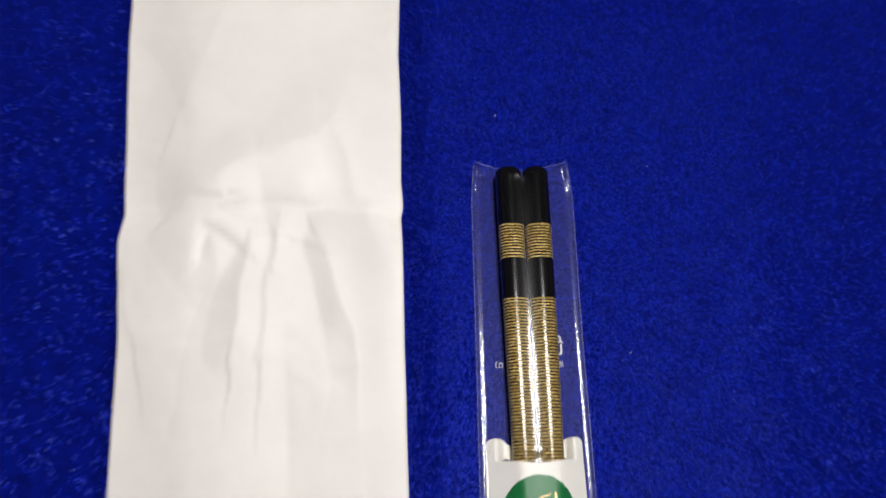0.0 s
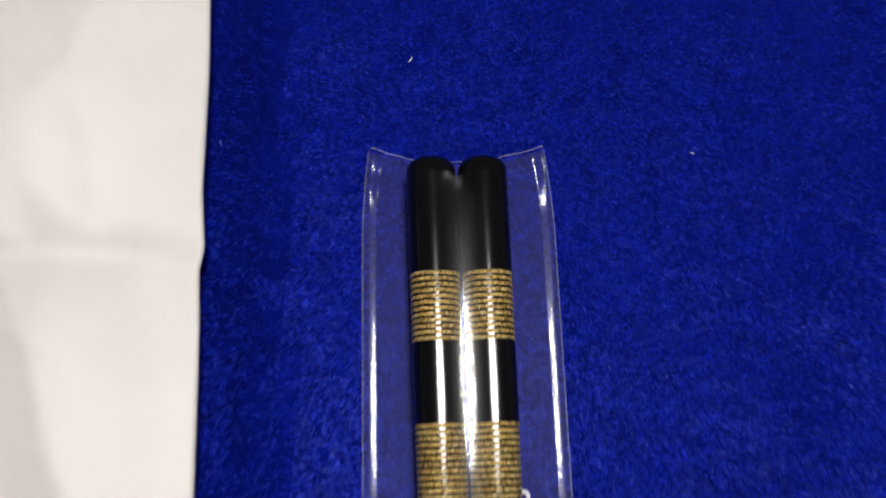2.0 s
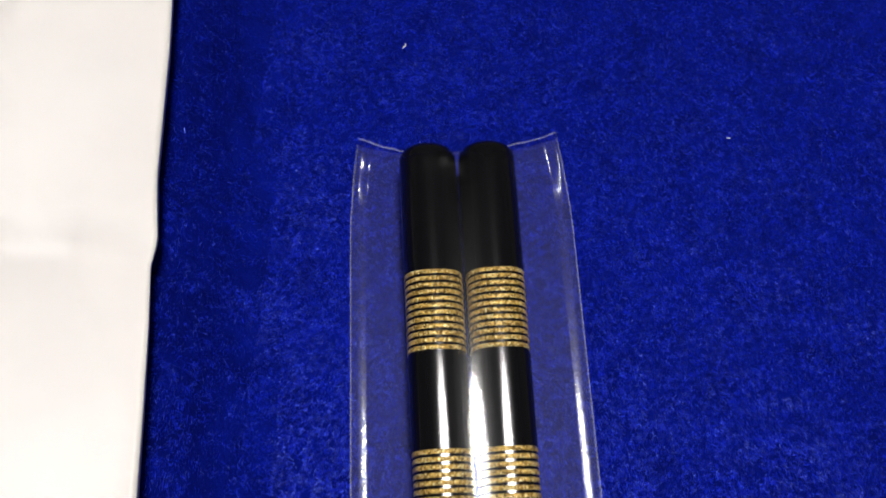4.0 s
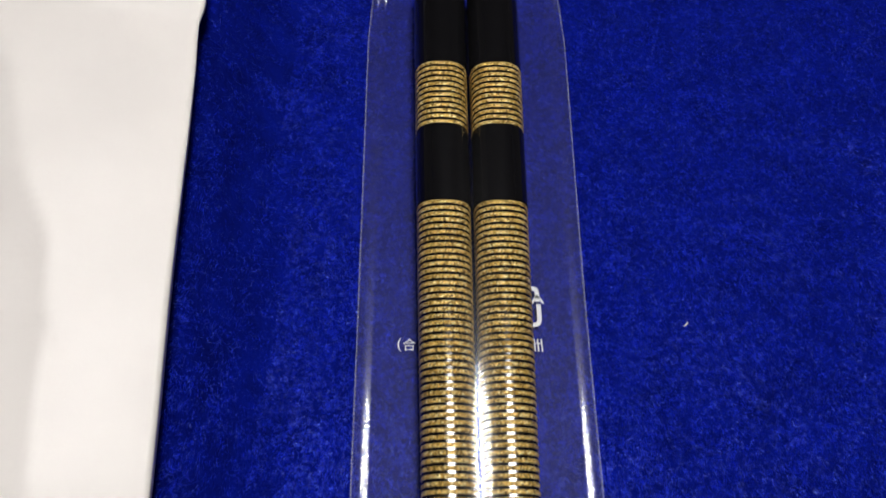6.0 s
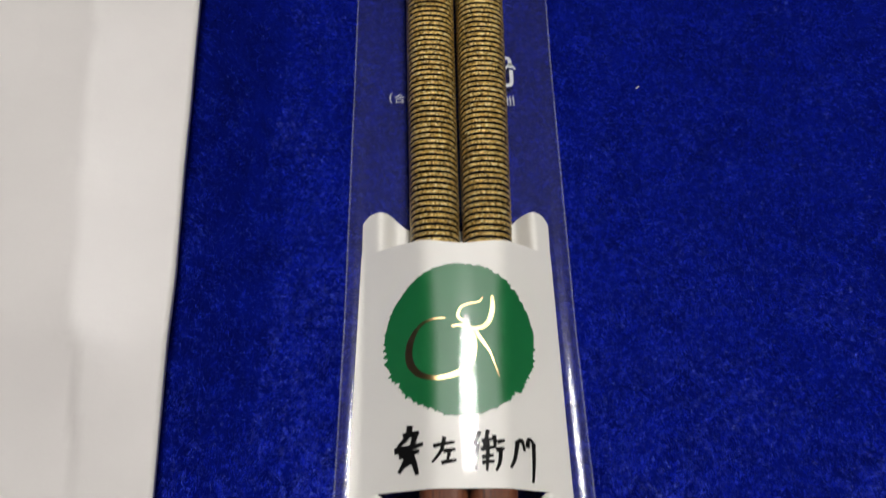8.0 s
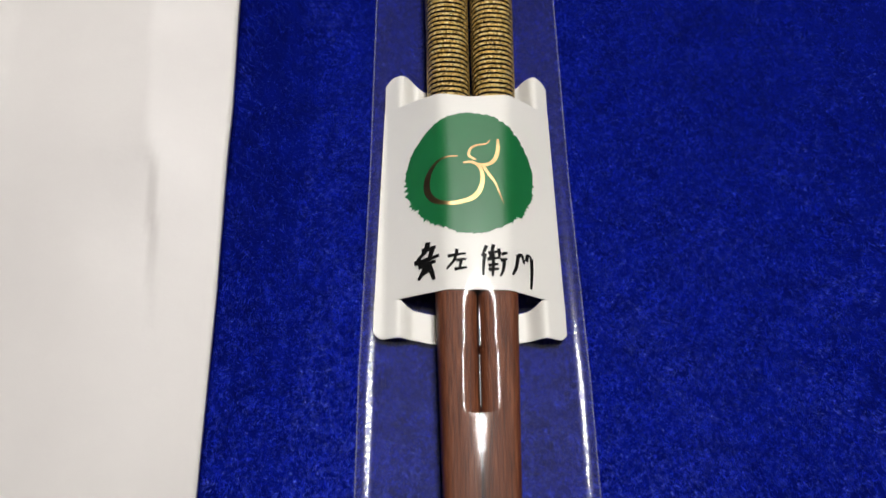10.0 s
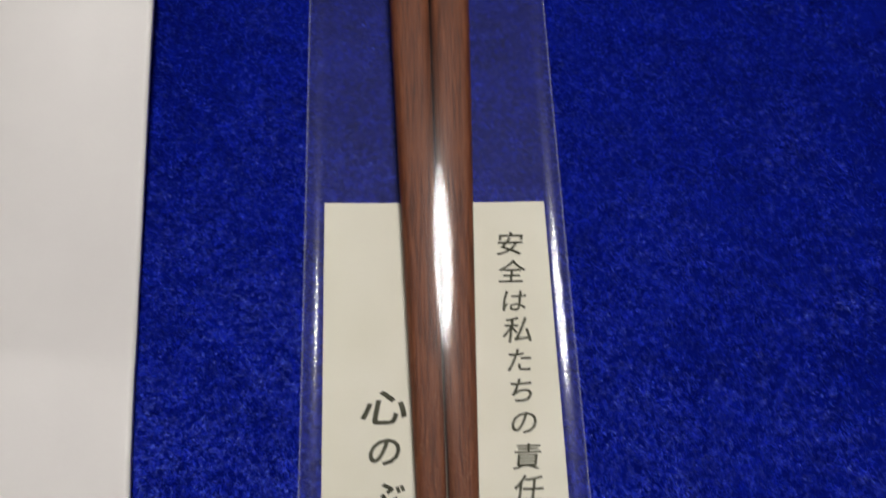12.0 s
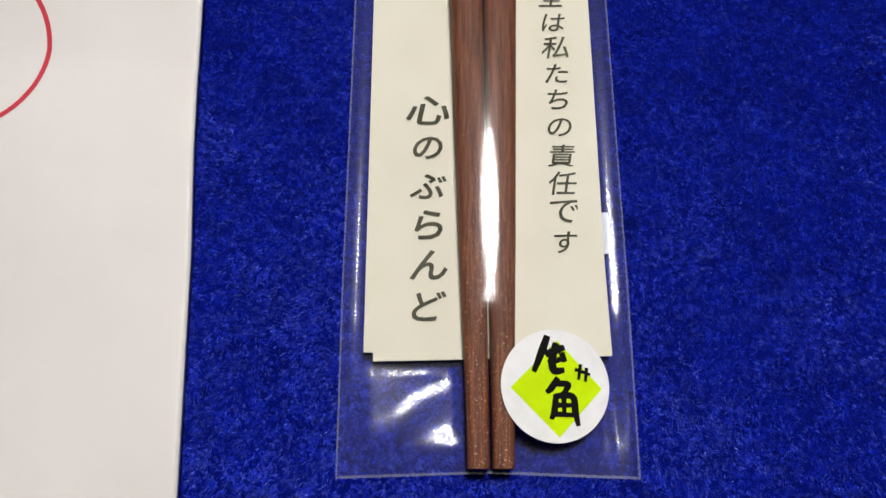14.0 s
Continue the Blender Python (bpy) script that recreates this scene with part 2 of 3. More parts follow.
WORLD = Matrix.Identity(4)
table = thing("table", 0, 50, -720, "plain wooden table under a blue cloth", "table", frame_of=WORLD)
part("tabletop", box(-420, 480, -320, 420, -30, -3.2), TABLE, table, smooth=False)
for x in (-390, 420):
    for y in (-290, 360):
        part("leg", box(x, x + 30, y, y + 30, -720, -30), TABLE, table, smooth=False)


# added lamp, never in view; stands in for a light carried beside the camera
def lamp():
    ob = thing("stand_in_lamp", LAMP[0] * 1000, LAMP[1] * 1000, LAMP[2] * 1000, "unseen round white glowing lamp, added, hanging from ceiling on a cord", "lamp", frame_of=WORLD)
    x0, y0, z0 = (c * 1000 for c in LAMP)
    n = 48

    def dome(profile):
        v = [(x0 + r * math.cos(2 * math.pi * i / n), y0 + r * math.sin(2 * math.pi * i / n), z0 + z) for r, z in profile for i in range(n)]
        f = [(j * n + i, j * n + (i + 1) % n, (j + 1) * n + (i + 1) % n, (j + 1) * n + i) for j in range(len(profile) - 1) for i in range(n)]
        return v, f + [tuple(range(n))[::-1]]

    part("shade", dome([(15, -14), (60, -12), (85, -6), (98, 5), (103, 20), (102, 40)]), GLOW, ob)
    part("cover", dome([(20, 62), (70, 58), (104, 42), (106, 38), (110, 38), (108, 46), (74, 64), (20, 70)][::-1]), WALL, ob)
    part("cord", dome([(3, 62), (3, 1720 - z0)]), BLACK_INK, ob)


lamp()


# ---- outlines of the envelope, millimetres ----
EDGE_R = [(-170, 10.0), (-113, 3.8), (-85, 0.4), (-72, -1.6), (-61, -3.0), (-52, -3.6), (-26, -5.2), (2, -6.8), (28, -8.8), (42, -10.4), (52, -11.4), (67, -13.1), (85, -14.9), (94, -15.9), (101, -16.9), (104, -16.5), (112, -17.8), (129, -19.2), (141, -20.6), (152, -22.0), (171, -23.2), (260, -30)]
EDGE_L = [(-170, -70), (23, -83), (62, -87), (88, -91.6), (95, -91.2), (118, -95), (150, -100.3), (164, -101.8), (260, -113)]
EDGE_Z = [(-170, 0.5), (-60, 1.0), (-20, 8.3), (20, 15.0), (60, 17.0), (107, 18.0), (260, 18.0)]
BELLY = [(-170, 0.5), (-60, 0.8), (0, 2.0), (60, 3.0), (110, 4.0), (260, 4.0)]

# ---- cloth ----
def cloth_height(x, y):
    """Millimetres: flat below the package, soft folds beyond the paper."""
    away = smooth_step((-95 - x) / 40)
    h = away * (3.0 * math.sin((x + 0.35 * y) / 17.0) * (0.6 + 0.4 * wob(x, y, 80, 3)) + 2.0 * wob(x, y, 45, 5) + 2.0)
    far = smooth_step((y - 150) / 60)
    h += far * 1.2 * wob(x, y, 50, 9)
    # it rises under the envelope
    h += max(0.0, interp(y, EDGE_Z) - 0.8) * smooth_step((interp(y, EDGE_R) + 9 - x) / 13) * smooth_step((x - interp(y, EDGE_L) + 9) / 13)
    return -1.0 + h + 0.15 * wob(x, y, 14, 1)


def build_cloth():
    us, vs = lin(-420, 480, 226), lin(-320, 420, 186)
    v, f = grid(us, vs, lambda x, y: (x, y, cloth_height(x, y)))
    me = mesh_from("tablecloth", [(a * MM, b * MM, c * MM) for a, b, c in v], f)
    me.materials.append(CLOTH)
    ob = tagged(new("tablecloth", me), "deep blue fleece cloth spread over the table", "cloth", "", "structure")
    rng = np.random.default_rng(4)
    for count, x0, x1, y0, y1, tall in ((1400000, -27, 88, -138, 178, 0.72), (60000, -190, -27, 10, 260, 1.4), (280000, 82, 190, -140, 260, 1.0), (80000, -27, 88, 178, 270, 1.2)):
        tufts = count // 7
        # the stretches fade into one another
        tx, ty, tl = rng.uniform(x0, x1, tufts) + rng.normal(0, 9, tufts), rng.uniform(y0, y1, tufts) + rng.normal(0, 6, tufts), rng.normal(0, 0.7, tufts)
        pick = rng.integers(0, tufts, count)
        x, y = tx[pick] + rng.normal(0, 0.3, count) * tall, ty[pick] + rng.normal(0, 0.3, count) * tall
        gx = np.linspace(-420, 480, 226)
        gy = np.linspace(-320, 420, 186)
        zz = np.array([p[2] for p in v]).reshape(186, 226)
        ix = np.clip(((x + 420) / 900 * 225).astype(int), 0, 224)
        iy = np.clip(((y + 320) / 740 * 185).astype(int), 0, 184)
        fx, fy = (x - gx[ix]) / 4.0, (y - gy[iy]) / 4.0
        z = (zz[iy, ix] * (1 - fx) + zz[iy, ix + 1] * fx) * (1 - fy) + (zz[iy + 1, ix] * (1 - fx) + zz[iy + 1, ix + 1] * fx) * fy
        # the nap lies in drifting directions
        lean = -1.9 + 0.4 * np.sin(x / 4.1 + 1.3 * np.sin(y / 5.0)) + 0.3 * np.sin(y / 3.3 + x / 9.0) + tl[pick] + rng.normal(0, 0.4, count)
        length = rng.uniform(0.25, 0.8, count) * tall
        rise = np.where(rng.random(count) < 0.5, rng.uniform(0.05, 0.3, count), rng.uniform(0.25, 0.95, count)) * rng.uniform(0.6, 1.35, tufts)[pick]
        dx, dy = np.cos(lean) * length, np.sin(lean) * length
        wide = rng.uniform(0.03, 0.06, count) * tall
        px, py = -np.sin(lean) * wide, np.cos(lean) * wide
        co = np.empty((count, 3, 3))
        co[:, 0] = np.stack([x + px, y + py, z], 1)
        co[:, 1] = np.stack([x - px, y - py, z], 1)
        co[:, 2] = np.stack([x + dx, y + dy, z + rise * tall], 1)
        fm = bpy.data.meshes.new("nap")
        fm.vertices.add(count * 3)
        fm.vertices.foreach_set("co", (co * MM).ravel())
        fm.loops.add(count * 3)
        fm.loops.foreach_set("vertex_index", np.arange(count * 3))
        fm.polygons.add(count)
        fm.polygons.foreach_set("loop_start", np.arange(count) * 3)
        fm.update()
        fm.materials.append(FIBRE)
        nap = new("nap", fm)
        nap.parent = ob
        nap["kind"] = "stuff"


build_cloth()

# ---- white paper envelope ----
# creases: from, to, height of the ridge (minus: a valley), half width of its slopes
CREASES = [(-73, 101, -60, 114, 2.4, 13), (-60, 114, -44, 121, 2.0, 11), (-44, 121, -38, 126, 1.7, 8), (-38, 126, -36, 134, 1.4, 6), (-36, 134, -30, 150, 1.2, 8), (-33, 118, -38, 126, -1.0, 7), (-30, 104, -33, 118, -1.0, 8),
           (-37, 102, -26, 102, -2.0, 7), (-26, 102, -15, 101, -1.8, 7), (-37, 102, -37, 109, 0.6, 3), (-37, 96, -37, 102, 0.8, 3), (-39, 94, -37, 96, -0.8, 3), (-44, 99, -39, 94, -0.8, 3), (-66, 98, -44, 102, -0.9, 4),
           (-30, 77, -37, 90, 2.0, 8), (-23.5, 60, -30, 77, 2.2, 8), (-22, 42, -23.5, 60, 1.8, 8), (-18, 20, -22, 42, 1.4, 8), (-49, 83, -49, 94, 1.4, 7), (-57, 64, -57, 88, 1.6, 8), (-68, 93, -59, 88, -1.0, 3.5), (-69, 86, -67, 91, -1.0, 3),
           (-46, 91, -37, 89, -1.0, 4), (-95, 97, -73, 101, -1.6, 6), (-84, 64, -93, 93, 1.8, 8), (-80, 130, -70, 170, 1.2, 12), (-49, 60, -50, 83, 1.2, 9)]


def crease(x, y):
    high, deep = 0.0, 0.0
    for x0, y0, x1, y1, rise, wide in CREASES:
        dx, dy = x1 - x0, y1 - y0
        t = min(1.0, max(0.0, ((x - x0) * dx + (y - y0) * dy) / (dx * dx + dy * dy)))
        ox, oy = x - x0 - t * dx, y - y0 - t * dy
        d = math.hypot(ox, oy)
        w = wide * (3.6 if ox * dy - oy * dx > 0 else 1.5)
        if d < w:
            h = 0.88 * rise * (1 - d / w) ** 2
            high, deep = max(high, h), min(deep, h)
    return high + deep


def envelope_height(x, y):
    l, r = interp(y, EDGE_L), interp(y, EDGE_R)
    q = (x - l) / (r - l)
    side = min(1.0, min(q, 1 - q) / 0.28)
    z = interp(y, EDGE_Z) + interp(y, BELLY) * smooth_step(side) * (0.8 + 0.3 * wob(x, y, 40, 2))
    k = smooth_step((y + 20) / 60)
    # creases and crumples
    z += crease(x + 1.2 * wob(x, y, 9, 3), y + 1.2 * wob(x, y, 9, 6)) * (0.6 + 0.4 * smooth_step(side * 2))
    z += k * (0.9 * abs(wob(x + 0.3 * y, y * 0.5, 26, 6)) + 0.25 * abs(wob(x, y, 10, 8)))
    z += 0.25 * wob(x, y, 25, 11)
    return max(z, 0.5 + 0.7 * interp(y, EDGE_Z))


def build_envelope():
    ob = thing("paper_envelope", -50, 0, 0, "crumpled white paper envelope lying on blue cloth", "envelope", frame_of=WORLD)
    qs, ys = lin(0, 1, 120), lin(-170, 260, 380)

    def top(q, y):
        l, r = interp(y, EDGE_L), interp(y, EDGE_R)
        x = l + (r - l) * q
        return (x, y, envelope_height(x, y))

    a = grid(qs, ys, top)
    bv = [(x, y, min(z - 0.4, interp(y, EDGE_Z) - 0.9)) for x, y, z in a[0]]
    bf = a[1]
    n, m = len(qs), len(ys)
    v, f = join(a, (bv, [tuple(reversed(q)) for q in bf]))
    k = n * m
    ring = [i for i in range(n)] + [j * n + n - 1 for j in range(1, m)] + [(m - 1) * n + i for i in range(n - 2, -1, -1)] + [j * n for j in range(m - 2, 0, -1)]
    f += [(c, c + k, d + k, d) for c, d in zip(ring, ring[1:] + ring[:1])]
    part("sheet", (v, f), PAPER, ob)
    cx, cy, r, w, n = -34.1, -60.5, 11.7, 0.32, 96
    v, f = [], []
    for i in range(n):
        a = 2 * math.pi * i / n
        for rr in (r - w, r + w):
            x, y = cx + rr * math.cos(a), cy + rr * math.sin(a)
            v.append((x, y, envelope_height(x, y) + 0.06))
        f.append((2 * i, 2 * i + 1, 2 * ((i + 1) % n) + 1, 2 * ((i + 1) % n)))
    part("printed_ring", (v, f), RED_INK, ob, "thin red printed ring")


build_envelope()

# ---- chopsticks ----
DIA = [(-117.3, 2.5), (-109, 2.7), (-90, 3.35), (-62, 4.15), (-37, 4.9), (-7, 5.7), (34, 6.9), (54, 7.2), (80, 7.5), (104, 7.7), (116, 7.7)]
BASE = 0.5
POWER = 2.6      # rounded square section


def dia(v):
    return interp(v, DIA)


def axis_u(side, v):
    """The two sticks lie side by side and meet along a line that drifts a little."""
    gap = interp(v, [(-117, 0.25), (116, -0.85)])
    return gap + side * (dia(v) / 2 + interp(v, [(-117, 0.15), (-60, 0.05), (0, 0.05), (30, 0.15), (116, 0.15)]))


def shaft(side, v0, v1, steps, power, shrink=0.0, caps=True, round_top=False, segs=28):
    verts, faces = [], []
    vs = lin(v0, v1, steps)
    if round_top:
        vs = lin(v0, v1 - 2.2, steps - 6) + [v1 - 1.6, v1 - 1.0, v1 - 0.55, v1 - 0.25, v1 - 0.08, v1]
    for v in vs:
        r = dia(v) / 2 - shrink
        zc = BASE + dia(v) / 2
        if round_top and v > v1 - 2.2:
            r *= math.sqrt(max(0.02, 1 - ((v - (v1 - 2.2)) / 2.2) ** 2 * 0.9))
        p = power(v)
        for i in range(segs):
            a = 2 * math.pi * i / segs
            c, s = math.cos(a), math.sin(a)
            k = (abs(c) ** p + abs(s) ** p) ** (-1 / p)
            verts.append((axis_u(side, v) + r * c * k, v, zc + r * s * k))
    n = segs
    for j in range(len(vs) - 1):
        faces += [(j * n + i, (j + 1) * n + i, (j + 1) * n + (i + 1) % n, j * n + (i + 1) % n) for i in range(n)]
    if caps:
        k = len(verts)
        verts += verts[:n] + verts[k - n : k]
        faces += [tuple(range(k, k + n)), tuple(reversed(range(k + n, k + 2 * n)))]
    return verts, faces


def ring_mesh():
    """One turn of gold thread, of radius 1, lying across the stick."""
    n, prof = 32, [(0.985, -0.092), (1.03, -0.07), (1.05, 0.0), (1.03, 0.07), (0.985, 0.092)]
    k = [(abs(math.cos(2 * math.pi * i / n)) ** POWER + abs(math.sin(2 * math.pi * i / n)) ** POWER) ** (-1 / POWER) for i in range(n)]
    v = [(r * k[i] * math.cos(2 * math.pi * i / n), y, r * k[i] * math.sin(2 * math.pi * i / n)) for r, y in prof for i in range(n)]
    f = [(j * n + i, (j + 1) * n + i, (j + 1) * n + (i + 1) % n, j * n + (i + 1) % n) for j in range(len(prof) - 1) for i in range(n)]
    me = mesh_from("ring", v, f)
    me.materials.append(GOLD)
    return me


RING = ring_mesh()


def chopstick(side):
    u0 = axis_u(side, 0)
    ob = thing("chopstick", u0, 0, BASE, "tapered red-brown wooden chopstick with black and gold banded handle", "chopstick", "pair of chopsticks")
    square = lambda v: POWER + 1.0 * smooth_step((8 - v) / 12)
    part("shaft", shaft(side, -117.3, 14, 60, square), WOOD, ob, "red-brown lacquered wood with a speckled tip")
    part("handle", shaft(side, 14.0, 74.85, 30, lambda v: POWER, 0.16), LACQUER, ob, "black core under gold thread")
    part("black_band", shaft(side, 74.85, 85.95, 8, lambda v: POWER, 0.04), LACQUER, ob, "glossy black band")
    part("handle_top", shaft(side, 85.95, 96.7, 8, lambda v: POWER, 0.16), LACQUER, ob)
    part("cap", shaft(side, 96.7, 115.6, 22, lambda v: POWER - 0.4, 0.02, True, True), LACQUER, ob, "glossy black rounded cap")
    v = 14.6
    while v < 96.5:
        if not 74.65 < v < 86.1:
            r = dia(v) / 2 * 0.94 * MM
            ring = new("ring", RING)
            ring.parent = ob
            ring.matrix_local = Matrix.LocRotScale(((axis_u(side, v) - u0) * MM, v * MM, dia(v) / 2 * MM), Euler((0, 0, 0)), (r, r, r))
        v += 0.88
    return ob


chopstick(-1)
chopstick(1)

# ---- header card with a strap over the sticks ----
CARD_L = [(-7.2, -15.1), (36.5, -13.9)]
CARD_R = [(-7.2, 13.2), (36.5, 12.1)]


def gap_u(v):
    return interp(v, [(-117, 0.25), (116, -0.85)])


@functools.lru_cache(maxsize=4000)
def hull(v, over, edge_d, edge_z, power):
    """Where a sheet drawn down to an edge leaves the stick: offset and height, and the stick's size there."""
    D = dia(min(max(v, -117.3), 116))
    r = D / 2 + over
    best = (-9.0, 0.0, 0.0)
    for i in range(33):
        x = r * math.sin(i / 32 * math.pi / 2)
        z = BASE + D / 2 + r * max(0.0, 1 - (x / r) ** power) ** (1 / power)
        if D / 2 + x < edge_d - 0.3:
            best = max(best, ((z - edge_z) / (edge_d - D / 2 - x), x, z))
    return D, r, best[1], best[2]


def tent(d, v, over, edge_d, edge_z, power=2.6):
    """Height of a sheet drawn over both sticks and down to an edge, d off the line where the sticks meet."""
    D, r, x0, z0 = hull(round(v, 2), round(over, 3), round(edge_d, 2), round(edge_z, 2), power)
    x = abs(d) - D / 2
    if x <= 0:
        return BASE + D / 2 + r
    if x <= x0:
        return BASE + D / 2 + r * (1 - (x / r) ** power) ** (1 / power)
    return z0 + (edge_z - z0) * min(1.0, (x - x0) / (edge_d - D / 2 - x0))


def strap_z(u, v):
    return tent(u - gap_u(v), v, 0.3, 13.4, 0.7)


def build_card():
    ob = thing("header_card", -0.9, 15, 0.5, "ivory card sleeve with green printed disc holding chopsticks", "card")
    edge = lambda q, v: interp(v, CARD_L) + (interp(v, CARD_R) - interp(v, CARD_L)) * q
    qs = lin(0, 1, 61)
    top_cut = lambda u: 30.6 - 0.9 * max(0, 1 - abs(u + 0.9) / 9.2)
    strap = slab(qs, lin(0, 1, 40), lambda q, w: (lambda v: (edge(q, v), v, strap_z(edge(q, v), v)))(-1.5 + (top_cut(edge(q, 15)) + 1.5) * w), 0.28)

    def tab_low(u, v):
        d = abs(u + 0.9)
        return 0.45 + (strap_z(u, v) - 0.45) * smooth_step((d - 8.2) / 3.0)

    def top_edge(u):
        d = abs(u + 0.9)
        e = 36.6 - 1.9 * smooth_step((9.3 - d) / 3.0)
        return e - 1.6 * max(0, (d - 11.7) / 1.5) ** 2 * 0.8

    def bottom_edge(u):
        d = abs(u + 0.9)
        e = -7.2 - 0.5 * smooth_step((8.5 - d) / 3.0)
        return e + 1.6 * max(0, (d - 12.6) / 1.6) ** 2 * 0.7

    def slit(u):
        d = abs(u + 0.9)
        return 30.6 + (0.75 * math.sin(math.pi * (9.4 - d) / 3.2) if 6.2 < d < 9.4 else 0.0)

    def hole(u):
        d = abs(u + 0.9)
        return -1.5 - (2.2 * math.sqrt(max(0, 1 - (d / 10.0) ** 2)) if d < 10.0 else 0)

    upper = slab(qs, lin(0, 1, 9), lambda q, w: (lambda u: (u, slit(u) + (top_edge(u) - slit(u)) * w, tab_low(u, 31)))(edge(q, 33)), 0.28)
    lower = slab(qs, lin(0, 1, 9), lambda q, w: (lambda u: (u, bottom_edge(u) + (hole(u) - bottom_edge(u)) * w, tab_low(u, -3)))(edge(q, -4)), 0.28)
    part("strap", strap, CARD, ob)
    part("upper_tab", upper, CARD, ob)
    part("lower_tab", lower, CARD, ob)
    # green disc with a brushed rim
    cu, cv, n, rings = -1.0, 16.9, 420, 12
    verts = [(cu, cv, strap_z(cu, cv) + 0.06)]

    def torn(a):
        """How far the brush frayed at this bearing."""
        fray = 0.16 + 0.55 * max(0, math.cos(a - 3.75)) ** 3 + 0.4 * max(0, math.cos(a - 5.75)) ** 8 + 0.25 * max(0, math.cos(a - 0.75)) ** 6
        c, s = math.cos(a), math.sin(a)
        return 0.22 * noise.noise((3 * c, 3 * s, 2.0)) + fray * (noise.noise((22 * c, 22 * s, 5.0)) + 0.7 * noise.noise((48 * c, 48 * s, 7.0)))

    for j in range(1, rings + 1):
        for i in range(n):
            a = 2 * math.pi * i / n
            r = 9.7 + torn(a) if j == rings else 9.0 * j / (rings - 1)
            u, v = cu + r * math.cos(a), cv + r * 1.02 * math.sin(a)
            verts.append((u, v, strap_z(u, v) + 0.06))
    faces = [(0, 1 + i, 1 + (i + 1) % n) for i in range(n)]
    for j in range(rings - 1):
        faces += [(1 + j * n + i, 1 + (j + 1) * n + i, 1 + (j + 1) * n + (i + 1) % n, 1 + j * n + (i + 1) % n) for i in range(n)]
    disc = part("printed_disc", (verts, faces), GREEN, ob, "green disc with rough brushed rim")
    on = lambda u, v: strap_z(u, v) + 0.12
    at = lambda x, y: (-1.0 + 0.0392 * (x - 397), 16.9 - 0.0395 * (y - 300))

    def foil(points, widths):
        part("emblem_curve", stroke([at(x, y) for x, y in points], widths, on), FOIL, disc, "gold foil stroke", top=ob)

    foil([(345, 238), (305, 242), (262, 262), (234, 310), (232, 370), (262, 416), (310, 433), (360, 425), (405, 405), (432, 365), (438, 315), (425, 278), (395, 262), (365, 266)], [0.06, 0.12, 0.2, 0.42, 0.46, 0.36, 0.26, 0.3, 0.38, 0.34, 0.3, 0.26, 0.2, 0.08])
    foil([(500, 162), (500, 205), (488, 245), (465, 268), (430, 272), (400, 258)], [0.14, 0.3, 0.3, 0.26, 0.2, 0.06])
    foil([(470, 165), (455, 183), (420, 190), (395, 205), (388, 235), (415, 252)], [0.04, 0.1, 0.14, 0.16, 0.2, 0.1])
    foil([(440, 275), (465, 315), (485, 345), (500, 385), (515, 430)], [0.2, 0.22, 0.14, 0.08, 0.03])
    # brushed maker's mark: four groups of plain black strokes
    marks = [(0.40, [[(212, 603), (262, 597)], [(234, 572), (226, 605), (196, 634)], [(250, 600), (236, 645)], [(186, 645), (230, 640), (274, 632)], [(200, 662), (262, 652)], [(226, 645), (220, 680), (200, 712)], [(236, 660), (256, 722)], [(212, 690), (250, 676)]]),
             (0.26, [[(304, 642), (370, 630)], [(338, 614), (328, 655), (300, 690)], [(334, 658), (372, 652)], [(352, 656), (346, 686)], [(328, 692), (374, 684)]]),
             (0.27, [[(446, 598), (428, 640)], [(440, 630), (434, 672), (432, 714)], [(472, 594), (458, 645)], [(452, 628), (486, 622)], [(448, 652), (490, 646)], [(470, 630), (466, 716)], [(452, 676), (488, 670)], [(452, 692), (490, 688)], [(490, 610), (492, 650)], [(500, 632), (524, 626)], [(496, 655), (522, 650)], [(510, 652), (506, 690), (494, 716)]]),
             (0.30, [[(566, 626), (556, 675), (540, 706)], [(560, 634), (580, 620), (590, 652)], [(600, 640), (606, 614), (622, 622)], [(622, 622), (620, 690), (614, 744)]])]
    for t, some in marks:
        for n, points in enumerate(some):
            lift = lambda u, v, n=n: strap_z(u, v) + 0.08 + 0.008 * n
            p = [at(x, y) for x, y in points]
            if len(p) == 2:
                p.insert(1, ((p[0][0] + p[1][0]) / 2 + 0.06, (p[0][1] + p[1][1]) / 2 + 0.04))
            part("brush_stroke", stroke(p, [t, t * 0.85, t * 0.55], lift), BLACK_INK, ob)


